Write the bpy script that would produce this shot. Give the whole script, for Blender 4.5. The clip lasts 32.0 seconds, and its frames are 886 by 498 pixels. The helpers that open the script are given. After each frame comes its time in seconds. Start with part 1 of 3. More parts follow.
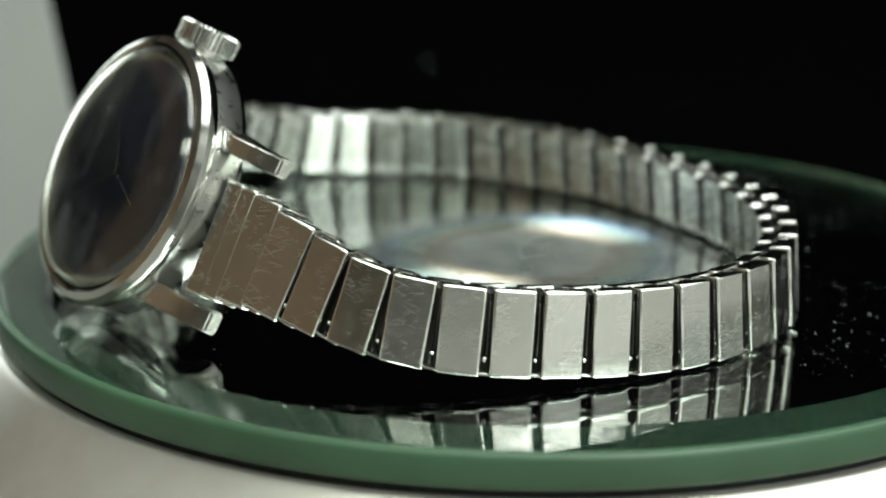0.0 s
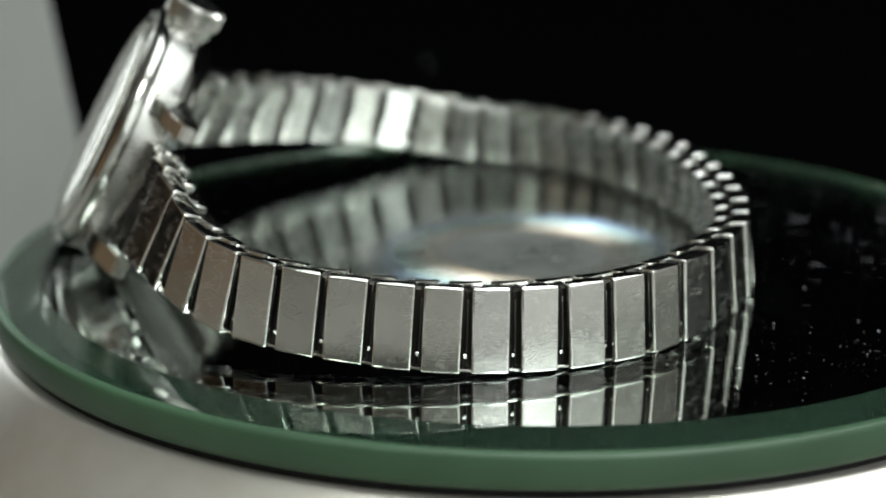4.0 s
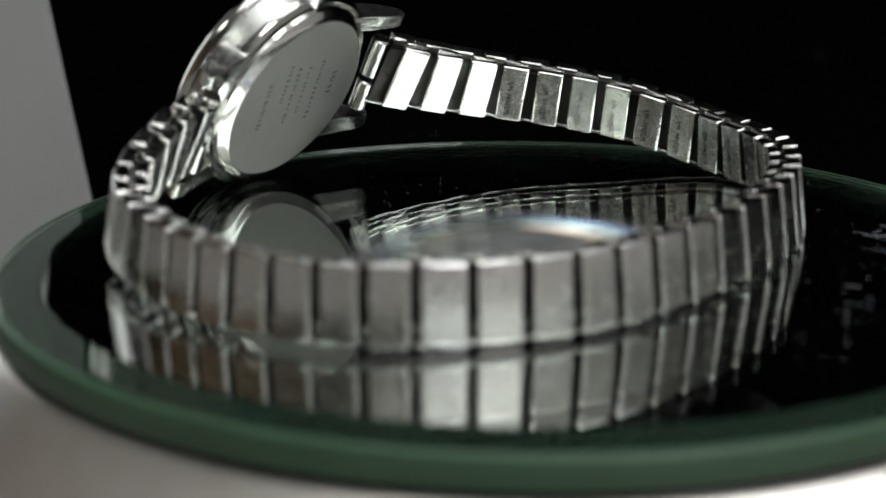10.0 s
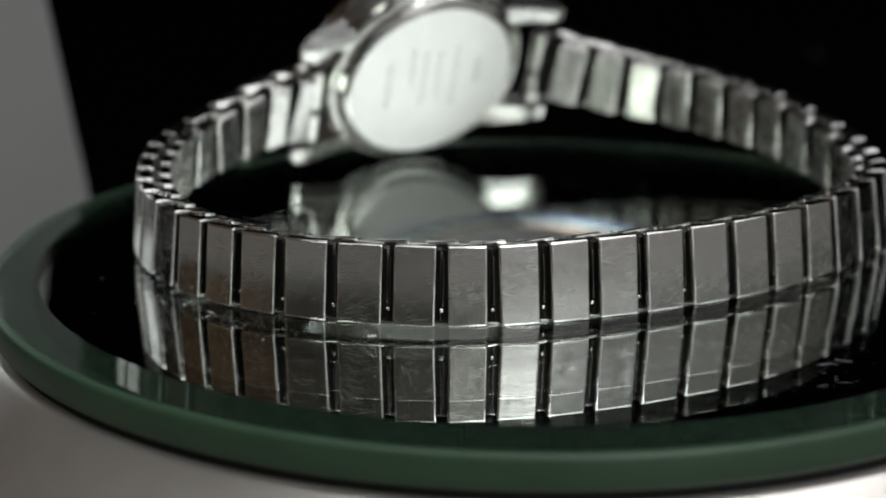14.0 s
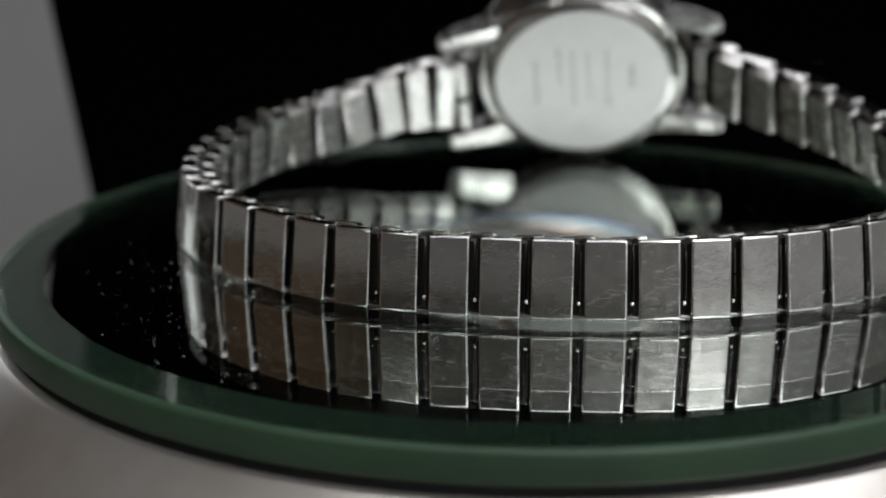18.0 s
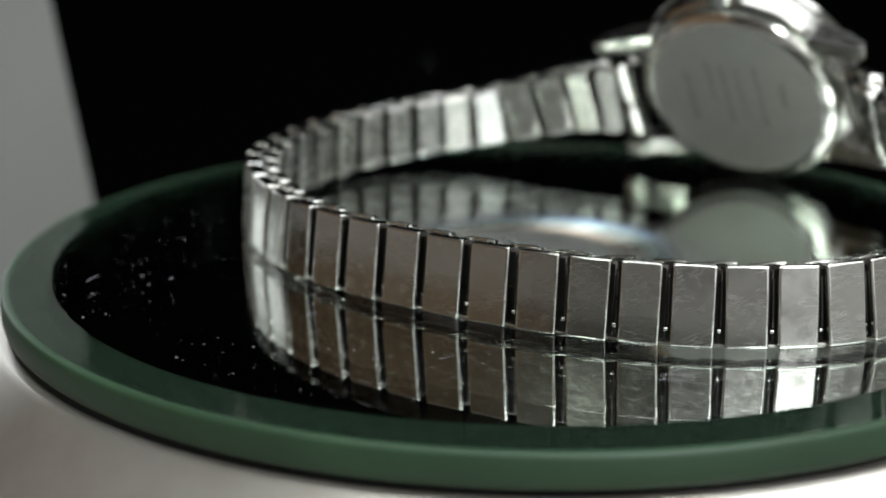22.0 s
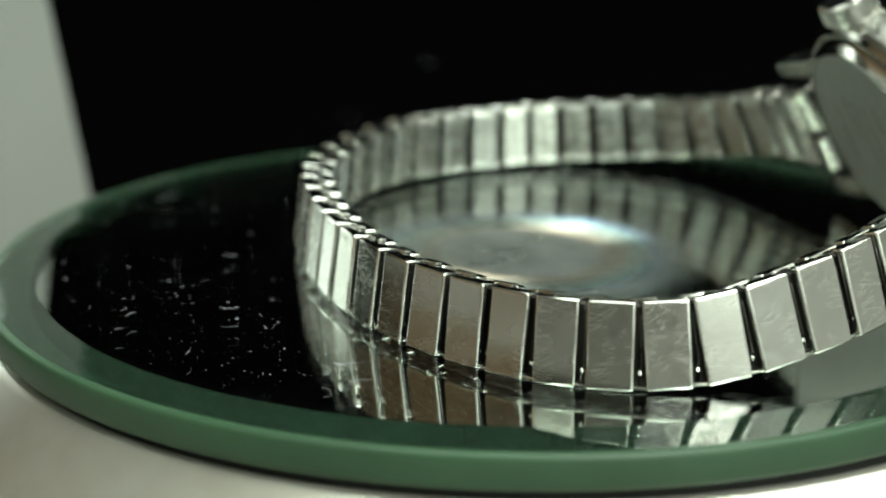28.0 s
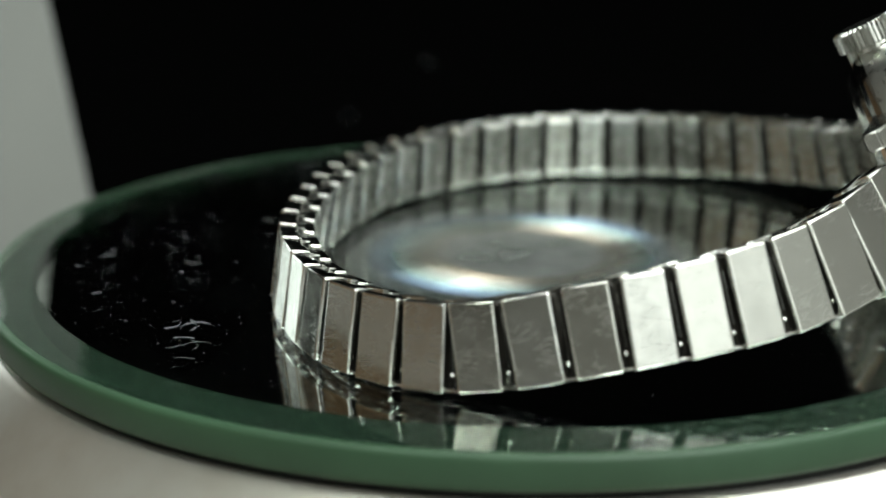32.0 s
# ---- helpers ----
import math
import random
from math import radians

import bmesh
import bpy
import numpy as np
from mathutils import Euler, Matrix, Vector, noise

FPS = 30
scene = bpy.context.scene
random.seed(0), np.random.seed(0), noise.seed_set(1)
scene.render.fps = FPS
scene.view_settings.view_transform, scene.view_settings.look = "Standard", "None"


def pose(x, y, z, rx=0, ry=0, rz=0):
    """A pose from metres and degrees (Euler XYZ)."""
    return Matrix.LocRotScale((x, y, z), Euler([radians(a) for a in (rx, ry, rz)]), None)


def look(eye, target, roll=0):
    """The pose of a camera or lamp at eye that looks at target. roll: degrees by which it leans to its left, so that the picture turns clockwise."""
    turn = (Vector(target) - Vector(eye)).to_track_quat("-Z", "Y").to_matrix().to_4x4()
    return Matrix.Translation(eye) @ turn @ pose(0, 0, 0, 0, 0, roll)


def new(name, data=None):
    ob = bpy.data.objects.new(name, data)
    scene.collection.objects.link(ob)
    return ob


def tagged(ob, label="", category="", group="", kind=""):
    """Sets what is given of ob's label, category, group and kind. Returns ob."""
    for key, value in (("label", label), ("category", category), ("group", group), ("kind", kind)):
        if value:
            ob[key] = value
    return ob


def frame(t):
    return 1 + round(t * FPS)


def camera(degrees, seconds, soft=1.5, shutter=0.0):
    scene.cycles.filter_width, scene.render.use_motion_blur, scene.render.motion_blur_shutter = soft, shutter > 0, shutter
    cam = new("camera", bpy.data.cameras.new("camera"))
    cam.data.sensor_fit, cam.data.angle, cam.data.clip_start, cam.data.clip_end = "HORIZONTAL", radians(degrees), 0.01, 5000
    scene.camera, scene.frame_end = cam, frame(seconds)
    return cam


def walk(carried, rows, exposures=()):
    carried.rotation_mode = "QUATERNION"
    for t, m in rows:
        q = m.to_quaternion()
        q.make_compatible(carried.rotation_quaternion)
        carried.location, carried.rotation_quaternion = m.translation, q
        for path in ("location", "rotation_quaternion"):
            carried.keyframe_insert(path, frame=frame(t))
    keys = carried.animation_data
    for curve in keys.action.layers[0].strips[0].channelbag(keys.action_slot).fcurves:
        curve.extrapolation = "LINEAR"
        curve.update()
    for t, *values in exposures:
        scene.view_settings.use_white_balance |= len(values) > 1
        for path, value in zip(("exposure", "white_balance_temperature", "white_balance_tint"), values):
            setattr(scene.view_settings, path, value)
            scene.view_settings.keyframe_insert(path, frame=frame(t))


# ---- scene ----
MM = 0.001
cam = camera(25.67, 32.0, soft=1.9)
EYE = Vector((0.0, -185.91 * MM, 54.02 * MM))
AIM = Euler((radians(90 - 16.107), 0, radians(2.506)), "XYZ").to_matrix()
BACK = AIM @ Vector((0, 0, 1))
# the camera stands still but for the slow breathing of its focus (seconds, millimetres back)
BREATH = [(0, 0.53), (1.5, 0.14), (3.5, 0.53), (6, 0.55), (7, 0.5), (7.5, -0.02), (9, 0.08), (11, -0.61), (12, -1.48), (13.5, -1.83), (14.5, -1.69), (16.5, -0.83),
          (17.5, -0.16), (19, 0.86), (20.5, 1.87), (21.5, 1.57), (23, 1.02), (24.5, 0.36), (25.5, 0.21), (27.5, -0.79), (29, -0.91), (30, -0.41), (31, -0.18), (32, -0.64)]
EXPOSURES = [(0, 0.46, 6280, -4), (1, 0.38, 6280, 1), (3.5, 0.18, 6200, 2), (6, -0.15, 6200, 8), (7, -0.25, 6200, 10), (9, -0.42, 6200, 11), (12, -0.5, 6200, 11), (13, -0.6, 6200, 12),
             (14, -0.98, 6200, 12), (18, -1.0, 6150, 15), (20, -0.92, 6200, 14), (21, -0.6, 6200, 12), (22.1, -0.25, 6200, 7), (23, 0.0, 6370, -5), (25.5, 0.06, 6350, -3), (27.5, 0.36, 6500, -12), (30, 0.42, 6520, -8),
             (31, 0.18, 6300, -2), (32, 0.14, 6280, -2)]
walk(cam, [(t, Matrix.LocRotScale(EYE + BACK * (d * MM), (AIM @ Euler((0, 0, radians(0.136))).to_matrix()).to_quaternion(), None)) for t, d in BREATH],
     EXPOSURES)
# the focus is pulled on the way: near links, then the far ones, then the near ones again (seconds, metres before the lens)
FOCUS = [(0, 0.159), (6.05, 0.160), (6.5, 0.228), (11.4, 0.224), (12.5, 0.192), (13, 0.173), (15, 0.170), (18, 0.170), (21, 0.168), (25, 0.166), (28, 0.164), (32, 0.165)]
focus_point = new("focus_point")
cam.data.dof.use_dof = True
cam.data.dof.focus_object = focus_point
cam.data.dof.aperture_fstop = 22.0

# the turning of the mirror plate (seconds, degrees) and its slip on the turntable (seconds, millimetres)
TURN = [(0, 0.0), (1, -6.44), (2, -13.07), (3, -19.88), (3.5, -23.32), (5.5, -37.04), (6, -40.49), (6.5, -44.01), (7, -47.8), (7.5, -51.83), (8, -55.85),
        (9, -63.4), (10, -70.64), (11, -77.55), (12, -84.26), (12.5, -87.68), (13, -91.15), (14, -98.36), (14.5, -101.84), (16.5, -115.93), (17, -119.51),
        (18, -126.85), (19, -134.02), (20, -141.21), (20.5, -144.91), (21, -148.59), (22, -155.85), (23, -162.84), (24, -169.24), (25, -175.6), (25.5, -179.01),
        (27.5, -193.28), (28, -196.98), (29, -203.95), (30, -210.84), (31, -217.82), (32, -224.56)]
SLIP = [(0, 0.11, -0.21), (3, 0.16, -0.36), (3.5, 0.11, -0.12), (5.5, 0.07, -0.14), (6.5, 0.28, -0.38), (7, 0.32, -0.38), (7.5, 0.34, 0.0), (9, 0.03, -0.35),
        (10.5, -0.08, -0.34), (12, -0.04, 0.21), (14.5, -0.09, 0.34), (16.5, -0.22, 0.61), (19, -0.1, 0.66), (20, 0.03, 0.48), (20.5, 0.39, -0.18), (21, 0.7, -0.08),
        (22, 0.75, -0.22), (23, 0.64, -0.04), (24.5, -0.01, -0.31), (25.5, -0.26, -0.08), (27.5, -0.46, 0.05), (29, -0.66, 0.14), (30, -0.67, -0.09), (32, -0.4, -0.17)]


def between(rows, t, k):
    for a, b in zip(rows, rows[1:]):
        if t <= b[0]:
            return a[k] + (b[k] - a[k]) * (t - a[0]) / (b[0] - a[0])
    return rows[-1][k]


def carried_rows(base):
    """Poses of a thing that stands at base on the turning plate at the start."""
    return [(t, pose(between(SLIP, t, 1) * MM, between(SLIP, t, 2) * MM, 0, 0, 0, a) @ base) for t, a in TURN]


# ---------------------------------------------------------------- world and light
world = bpy.data.worlds.new("room_dark")
world.use_nodes = True
world.node_tree.nodes["Background"].inputs[0].default_value = (0.9, 0.95, 1.0, 1)
world.node_tree.nodes["Background"].inputs[1].default_value = 0.02
scene.world = world


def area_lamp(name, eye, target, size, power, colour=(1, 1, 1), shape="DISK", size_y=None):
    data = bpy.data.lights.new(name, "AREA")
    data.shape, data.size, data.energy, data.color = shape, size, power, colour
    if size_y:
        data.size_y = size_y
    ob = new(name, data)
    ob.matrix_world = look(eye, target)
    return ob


# the room's ceiling light in front of the table, and a desk lamp to the left
area_lamp("ceiling_light", (0.85, -1.35, 1.55), (0.85, -1.35, 0), 0.9, 40.0, (1.0, 0.99, 0.97), "RECTANGLE", 0.7)
area_lamp("desk_lamp", (-0.52, -0.64, 0.90), (0, 0, 0), 0.24, 1.8, (0.95, 1.0, 0.88))
# unseen fill lamps, added to brighten the links, case back and base
area_lamp("front_fill_light", (0.70, -1.08, 0.36), (0.0, 0.0, 0), 0.8, 2.6, (1.0, 0.99, 0.97))
area_lamp("overhead_fill_light", (0.32, 0.0, 0.80), (0.32, 0.0, 0), 1.0, 10.5, (1.0, 0.99, 0.97), "RECTANGLE", 0.70)
# unseen fill lamp by the white card, before the cloth, added to whiten the crystal
area_lamp("crystal_fill_light", (-0.104, 0.070, 0.024), (-0.104, -1.0, 0.024), 0.05, 0.0135, (1.0, 0.99, 0.98), "ELLIPSE", 0.062)


# ---------------------------------------------------------------- materials
class Mat:
    def __init__(self, name):
        self.m = bpy.data.materials.new(name)
        self.m.use_nodes = True
        self.t = self.m.node_tree
        self.b = self.t.nodes["Principled BSDF"]

    def node(self, kind, **inputs):
        n = self.t.nodes.new(kind)
        for k, v in inputs.items():
            n.inputs[k.replace("_", " ")].default_value = v
        return n

    def link(self, a, b):
        self.t.links.new(a, b)

    def coords(self, scale=(1, 1, 1)):
        c, mp = self.t.nodes.new("ShaderNodeTexCoord"), self.t.nodes.new("ShaderNodeMapping")
        self.link(c.outputs["Object"], mp.inputs[0])
        mp.inputs["Scale"].default_value = scale
        rnd = self.t.nodes.new("ShaderNodeObjectInfo")
        mul = self.t.nodes.new("ShaderNodeVectorMath")
        mul.operation = "SCALE"
        mul.inputs[0].default_value = (7.3, 3.1, 5.7)
        self.link(rnd.outputs["Random"], mul.inputs["Scale"])
        self.link(mul.outputs[0], mp.inputs["Location"])
        return mp.outputs[0]

    def noise(self, scale, detail=3.0, stretch=(1, 1, 1), rough=0.6):
        n = self.node("ShaderNodeTexNoise", Scale=scale, Detail=detail, Roughness=rough)
        self.link(self.coords(stretch), n.inputs["Vector"])
        return n.outputs["Fac"]

    def ramp(self, fac, stops):
        r = self.t.nodes.new("ShaderNodeValToRGB")
        while len(r.color_ramp.elements) < len(stops):
            r.color_ramp.elements.new(0.5)
        for e, (p, c) in zip(r.color_ramp.elements, stops):
            e.position = p
            e.color = (*c, 1) if isinstance(c, tuple) else (c, c, c, 1)
        self.link(fac, r.inputs[0])
        return r.outputs[0]

    def bump(self, fac, strength, distance=0.00003):
        n = self.node("ShaderNodeBump", Strength=strength, Distance=distance)
        self.link(fac, n.inputs["Height"])
        old = self.b.inputs["Normal"].links
        if old:
            self.link(old[0].from_socket, n.inputs["Normal"])
        self.link(n.outputs[0], self.b.inputs["Normal"])


def steel(name, colour, rough, spread, scratches=0.0, brushed=0.0):
    m = Mat(name)
    m.b.inputs["Metallic"].default_value = 1.0
    c = tuple(colour)
    tone = m.ramp(m.noise(420, 4), [(0.3, tuple(v * 0.94 for v in c)), (0.7, c)])
    rnd, shade = m.t.nodes.new("ShaderNodeObjectInfo"), m.t.nodes.new("ShaderNodeMix")
    shade.data_type, shade.blend_type = "RGBA", "MULTIPLY"
    shade.inputs[0].default_value = 1.0
    m.link(tone, shade.inputs["A"])
    m.link(m.ramp(rnd.outputs["Random"], [(0.0, (0.84, 0.83, 0.80)), (0.5, (0.93, 0.93, 0.90)), (1.0, (1.0, 1.0, 1.0))]), shade.inputs["B"])
    m.link(shade.outputs["Result"], m.b.inputs["Base Color"])
    gloss = m.ramp(m.noise(900, 4), [(0.3, max(rough - spread, 0.02)), (0.72, rough + spread)])
    if brushed:
        m.bump(m.noise(190, 1.5, (1, 0.75, 1)), 0.9, 0.00006)
        m.bump(m.noise(2600, 3, (1, 0.06, 1)), brushed, 0.00002)
    if scratches:
        patch = m.ramp(m.noise(330, 2), [(0.42, 0.0), (0.62, 1.0)])
        marks = None
        for stretch, turn in (((1, 0.025, 1), 80), ((1, 0.04, 1), 58), ((1, 0.03, 1), 103)):
            n = m.node("ShaderNodeTexNoise", Scale=15000.0, Detail=0.0)
            v, w = m.t.nodes.new("ShaderNodeMapping"), m.t.nodes.new("ShaderNodeMapping")
            v.inputs["Rotation"].default_value = (0, 0, radians(turn))
            w.inputs["Scale"].default_value = stretch
            m.link(m.coords(), v.inputs[0])
            m.link(v.outputs[0], w.inputs[0])
            m.link(w.outputs[0], n.inputs["Vector"])
            line = m.ramp(n.outputs["Fac"], [(0.68, 0.0), (0.76, 1.0)])
            if marks is None:
                marks = line
            else:
                top = m.t.nodes.new("ShaderNodeMath")
                top.operation = "MAXIMUM"
                m.link(marks, top.inputs[0])
                m.link(line, top.inputs[1])
                marks = top.outputs[0]
        here, add = m.t.nodes.new("ShaderNodeMath"), m.t.nodes.new("ShaderNodeMath")
        here.operation, add.operation = "MULTIPLY", "MULTIPLY_ADD"
        m.link(marks, here.inputs[0])
        m.link(patch, here.inputs[1])
        m.link(here.outputs[0], add.inputs[0])
        add.inputs[1].default_value = min(scratches * 2.2, 0.45)
        m.link(gloss, add.inputs[2])
        gloss = add.outputs[0]
        m.bump(here.outputs[0], scratches * 0.6, 0.00002)
    m.link(gloss, m.b.inputs["Roughness"])
    return m.m


STEEL_PLATE = steel("brushed_steel", (0.58, 0.575, 0.555), 0.2, 0.06, scratches=0.07, brushed=0.04)
STEEL_EDGE = steel("polished_edge_steel", (0.84, 0.84, 0.82), 0.14, 0.04)
STEEL_INNER = steel("satin_steel", (0.72, 0.72, 0.70), 0.26, 0.04, scratches=0.05, brushed=0.05)
STEEL_POLISHED = steel("polished_steel", (0.66, 0.66, 0.64), 0.19, 0.05, scratches=0.03)
STEEL_CASE = steel("worn_case_steel", (0.48, 0.48, 0.46), 0.14, 0.04, scratches=0.03)
STEEL_FLANK = steel("satin_case_side", (0.46, 0.46, 0.445), 0.30, 0.06, scratches=0.03, brushed=0.05)
STEEL_BACK = steel("satin_case_back", (0.71, 0.71, 0.70), 0.36, 0.03)
# near-black: the shade between links is put into this steel's colour
DARK_STEEL = steel("gap_shade_steel", (0.028, 0.026, 0.024), 0.35, 0.1)


def plain(name, colour, rough, metal=0.0, spread=0.12, scale=300, bump=0.0, spec=0.5, low=None):
    m = Mat(name)
    m.link(m.ramp(m.noise(scale, 5), [(0.3, low or tuple(v * (1 - spread) for v in colour)), (0.7, colour)]), m.b.inputs["Base Color"])
    m.b.inputs["Roughness"].default_value = rough
    m.b.inputs["Metallic"].default_value = metal
    m.b.inputs["Specular IOR Level"].default_value = spec
    if bump:
        m.bump(m.noise(scale * 4, 4), bump, 0.0001)
    return m.m


def clear(name, colour, ior, rough=0.0):
    m = Mat(name)
    m.t.nodes.remove(m.b)
    g = m.node("ShaderNodeBsdfGlass", Color=(*colour, 1), Roughness=rough, IOR=ior)
    m.link(g.outputs[0], m.t.nodes["Material Output"].inputs[0])
    return m.m


GLASS = clear("mirror_glass", (0.965, 0.985, 0.97), 1.52)
def worn_crystal(name):
    """Clear acrylic with greasy patches, fine scratches and a little dust."""
    m = Mat(name)
    m.t.nodes.remove(m.b)
    g = m.node("ShaderNodeBsdfGlass", Color=(0.97, 0.97, 0.94, 1), IOR=1.49)
    m.link(m.ramp(m.noise(140, 4), [(0.4, 0.02), (0.68, 0.16)]), g.inputs["Roughness"])
    d = m.node("ShaderNodeBsdfDiffuse", Color=(0.62, 0.63, 0.64, 1))
    smear = m.ramp(m.noise(190, 5, (1, 0.45, 1)), [(0.5, 0.0), (0.78, 0.075)])
    lines = m.ramp(m.noise(2600, 2, (1, 0.03, 1)), [(0.66, 0.0), (0.72, 0.14)])
    add, mix = m.t.nodes.new("ShaderNodeMath"), m.t.nodes.new("ShaderNodeMixShader")
    m.link(smear, add.inputs[0])
    m.link(lines, add.inputs[1])
    m.link(add.outputs[0], mix.inputs[0])
    m.link(g.outputs[0], mix.inputs[1])
    m.link(d.outputs[0], mix.inputs[2])
    m.link(mix.outputs[0], m.t.nodes["Material Output"].inputs[0])
    return m.m


CRYSTAL = worn_crystal("acrylic_crystal")
SILVER = plain("mirror_silvering", (0.88, 0.90, 0.88), 0.01, 1.0, 0.02)
GROUND_EDGE = plain("ground_glass_edge", (0.036, 0.073, 0.039), 0.42, 0.0, 0.3, 70, 0.02, 0.3)
BASE_SILVER = plain("satin_silver_plastic", (0.80, 0.795, 0.76), 0.33, 0.84, 0.2, 38, 0.03, low=(0.58, 0.53, 0.46))
# black that carries the shadow of the gap under the mirror
GAP_SHADE = plain("gap_shade_black", (0.008, 0.008, 0.008), 0.8, spec=0.2)
VELVET = plain("black_velvet", (0.0008, 0.0008, 0.0008), 1.0, 0.0, 0.3, 900, 0.3, 0.0)
TABLE = plain("grey_table_top", (0.30, 0.29, 0.275), 0.5, 0.0, 0.12, 30, 0.05)
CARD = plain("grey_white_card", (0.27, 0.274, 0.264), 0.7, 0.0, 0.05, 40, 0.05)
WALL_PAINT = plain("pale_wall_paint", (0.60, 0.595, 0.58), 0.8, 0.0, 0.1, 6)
# paint of the unseen south wall, darkened to dim what the links reflect
DARKENED_PAINT = plain("darkened_wall_paint", (0.24, 0.235, 0.215), 0.8, 0.0, 0.15, 6)
WOOD = plain("brown_wood_panel", (0.52, 0.35, 0.22), 0.5, 0.0, 0.4, 5)
DIAL_BLACK = plain("black_dial", (0.007, 0.009, 0.026), 0.35, 0.0, 0.4, 250)
DIAL_MARK = plain("dull_dial_print", (0.026, 0.026, 0.024), 0.5)
GASKET = plain("yellowed_ring", (0.07, 0.064, 0.042), 0.4)


def film(name, strength, rough, stops, grain, reach=None):
    """A hazy film: part of the light passes straight through to the mirror below. reach: radii in metres between which it thins out."""
    m = Mat(name)
    m.b.inputs["Metallic"].default_value = 0.95
    m.b.inputs["Roughness"].default_value = rough
    m.link(m.ramp(m.noise(grain, 3), stops), m.b.inputs["Base Color"])
    clear_part, mix = m.t.nodes.new("ShaderNodeBsdfTransparent"), m.t.nodes.new("ShaderNodeMixShader")
    share = m.ramp(m.noise(110, 3), [(0.3, strength * 0.55), (0.72, strength)])
    if reach:
        c, far, fall, mul = (m.t.nodes.new("ShaderNode" + k) for k in ("TexCoord", "VectorMath", "MapRange", "Math"))
        far.operation, mul.operation, fall.interpolation_type = "LENGTH", "MULTIPLY", "SMOOTHSTEP"
        m.link(c.outputs["Object"], far.inputs[0])
        m.link(far.outputs["Value"], fall.inputs["Value"])
        for k, v in zip(("From Min", "From Max", "To Min", "To Max"), (*reach, 1.0, 0.0)):
            fall.inputs[k].default_value = v
        m.link(fall.outputs["Result"], mul.inputs[0])
        m.link(share, mul.inputs[1])
        share = mul.outputs[0]
    m.link(share, mix.inputs[0])
    m.link(clear_part.outputs[0], mix.inputs[1])
    m.link(m.b.outputs[0], mix.inputs[2])
    m.link(mix.outputs[0], m.t.nodes["Material Output"].inputs[0])
    return m.m


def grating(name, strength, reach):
    """A ring of finely grooved film round the centre, which spreads the light outward along its radius; its rainbow
    sheen is painted in, as a tint by radius.
    """
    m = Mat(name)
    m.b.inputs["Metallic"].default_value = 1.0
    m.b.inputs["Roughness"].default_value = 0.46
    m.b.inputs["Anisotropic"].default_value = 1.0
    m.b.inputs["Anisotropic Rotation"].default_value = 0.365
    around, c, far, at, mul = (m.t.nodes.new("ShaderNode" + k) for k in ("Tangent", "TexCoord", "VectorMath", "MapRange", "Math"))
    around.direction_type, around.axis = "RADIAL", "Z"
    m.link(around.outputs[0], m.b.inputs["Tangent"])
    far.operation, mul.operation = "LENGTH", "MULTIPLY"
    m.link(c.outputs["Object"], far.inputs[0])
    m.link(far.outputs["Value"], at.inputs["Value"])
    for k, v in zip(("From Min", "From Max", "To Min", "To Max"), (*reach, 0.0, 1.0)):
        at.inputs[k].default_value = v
    # rainbow sheen painted into the base colour, from orange inside to blue outside
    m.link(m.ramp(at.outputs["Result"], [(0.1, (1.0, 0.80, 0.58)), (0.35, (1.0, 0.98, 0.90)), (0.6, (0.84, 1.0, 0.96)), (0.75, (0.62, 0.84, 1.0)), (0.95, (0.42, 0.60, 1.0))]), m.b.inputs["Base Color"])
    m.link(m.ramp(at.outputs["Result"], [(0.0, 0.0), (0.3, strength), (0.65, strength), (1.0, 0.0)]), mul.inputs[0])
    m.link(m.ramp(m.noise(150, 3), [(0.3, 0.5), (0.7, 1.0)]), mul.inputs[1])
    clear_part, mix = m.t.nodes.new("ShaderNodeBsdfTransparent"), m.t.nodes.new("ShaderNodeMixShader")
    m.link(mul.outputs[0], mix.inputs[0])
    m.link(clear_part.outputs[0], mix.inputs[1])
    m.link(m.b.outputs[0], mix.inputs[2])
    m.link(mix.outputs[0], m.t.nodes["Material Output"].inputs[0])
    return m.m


def haze(name, colour, share):
    m = Mat(name)
    m.b.inputs["Roughness"].default_value = 0.5
    m.link(m.ramp(m.noise(260, 3), [(0.3, tuple(v * 0.75 for v in colour)), (0.7, colour)]), m.b.inputs["Base Color"])
    clear_part, mix = m.t.nodes.new("ShaderNodeBsdfTransparent"), m.t.nodes.new("ShaderNodeMixShader")
    mix.inputs[0].default_value = share
    m.link(clear_part.outputs[0], mix.inputs[1])
    m.link(m.b.outputs[0], mix.inputs[2])
    m.link(mix.outputs[0], m.t.nodes["Material Output"].inputs[0])
    return m.m


# green light inside the glass, put into a thin veil on the bevel
BEVEL_VEIL = haze("bevel_green_veil", (0.07, 0.15, 0.09), 0.09)
HUB_FILM = film("hazy_film", 0.55, 0.40, [(0.3, (0.58, 0.60, 0.59)), (0.7, (0.76, 0.77, 0.77))], 160, (0.010, 0.0195))
RAINBOW = grating("painted_rainbow_film", 0.34, (0.0075, 0.0155))
LINT = plain("pale_lint", (0.42, 0.42, 0.45), 0.9)
ENGRAVED = steel("engraved_steel", (0.14, 0.14, 0.135), 0.35, 0.1)


# ---------------------------------------------------------------- building helpers
def mesh_of(name, bm, material, smooth=None):
    me = bpy.data.meshes.new(name)
    bmesh.ops.recalc_face_normals(bm, faces=bm.faces)
    bm.to_mesh(me)
    bm.free()
    me.materials.append(material)
    if smooth is not None:
        for p in me.polygons:
            p.use_smooth = True
        me.set_sharp_from_angle(angle=radians(smooth))
    return me


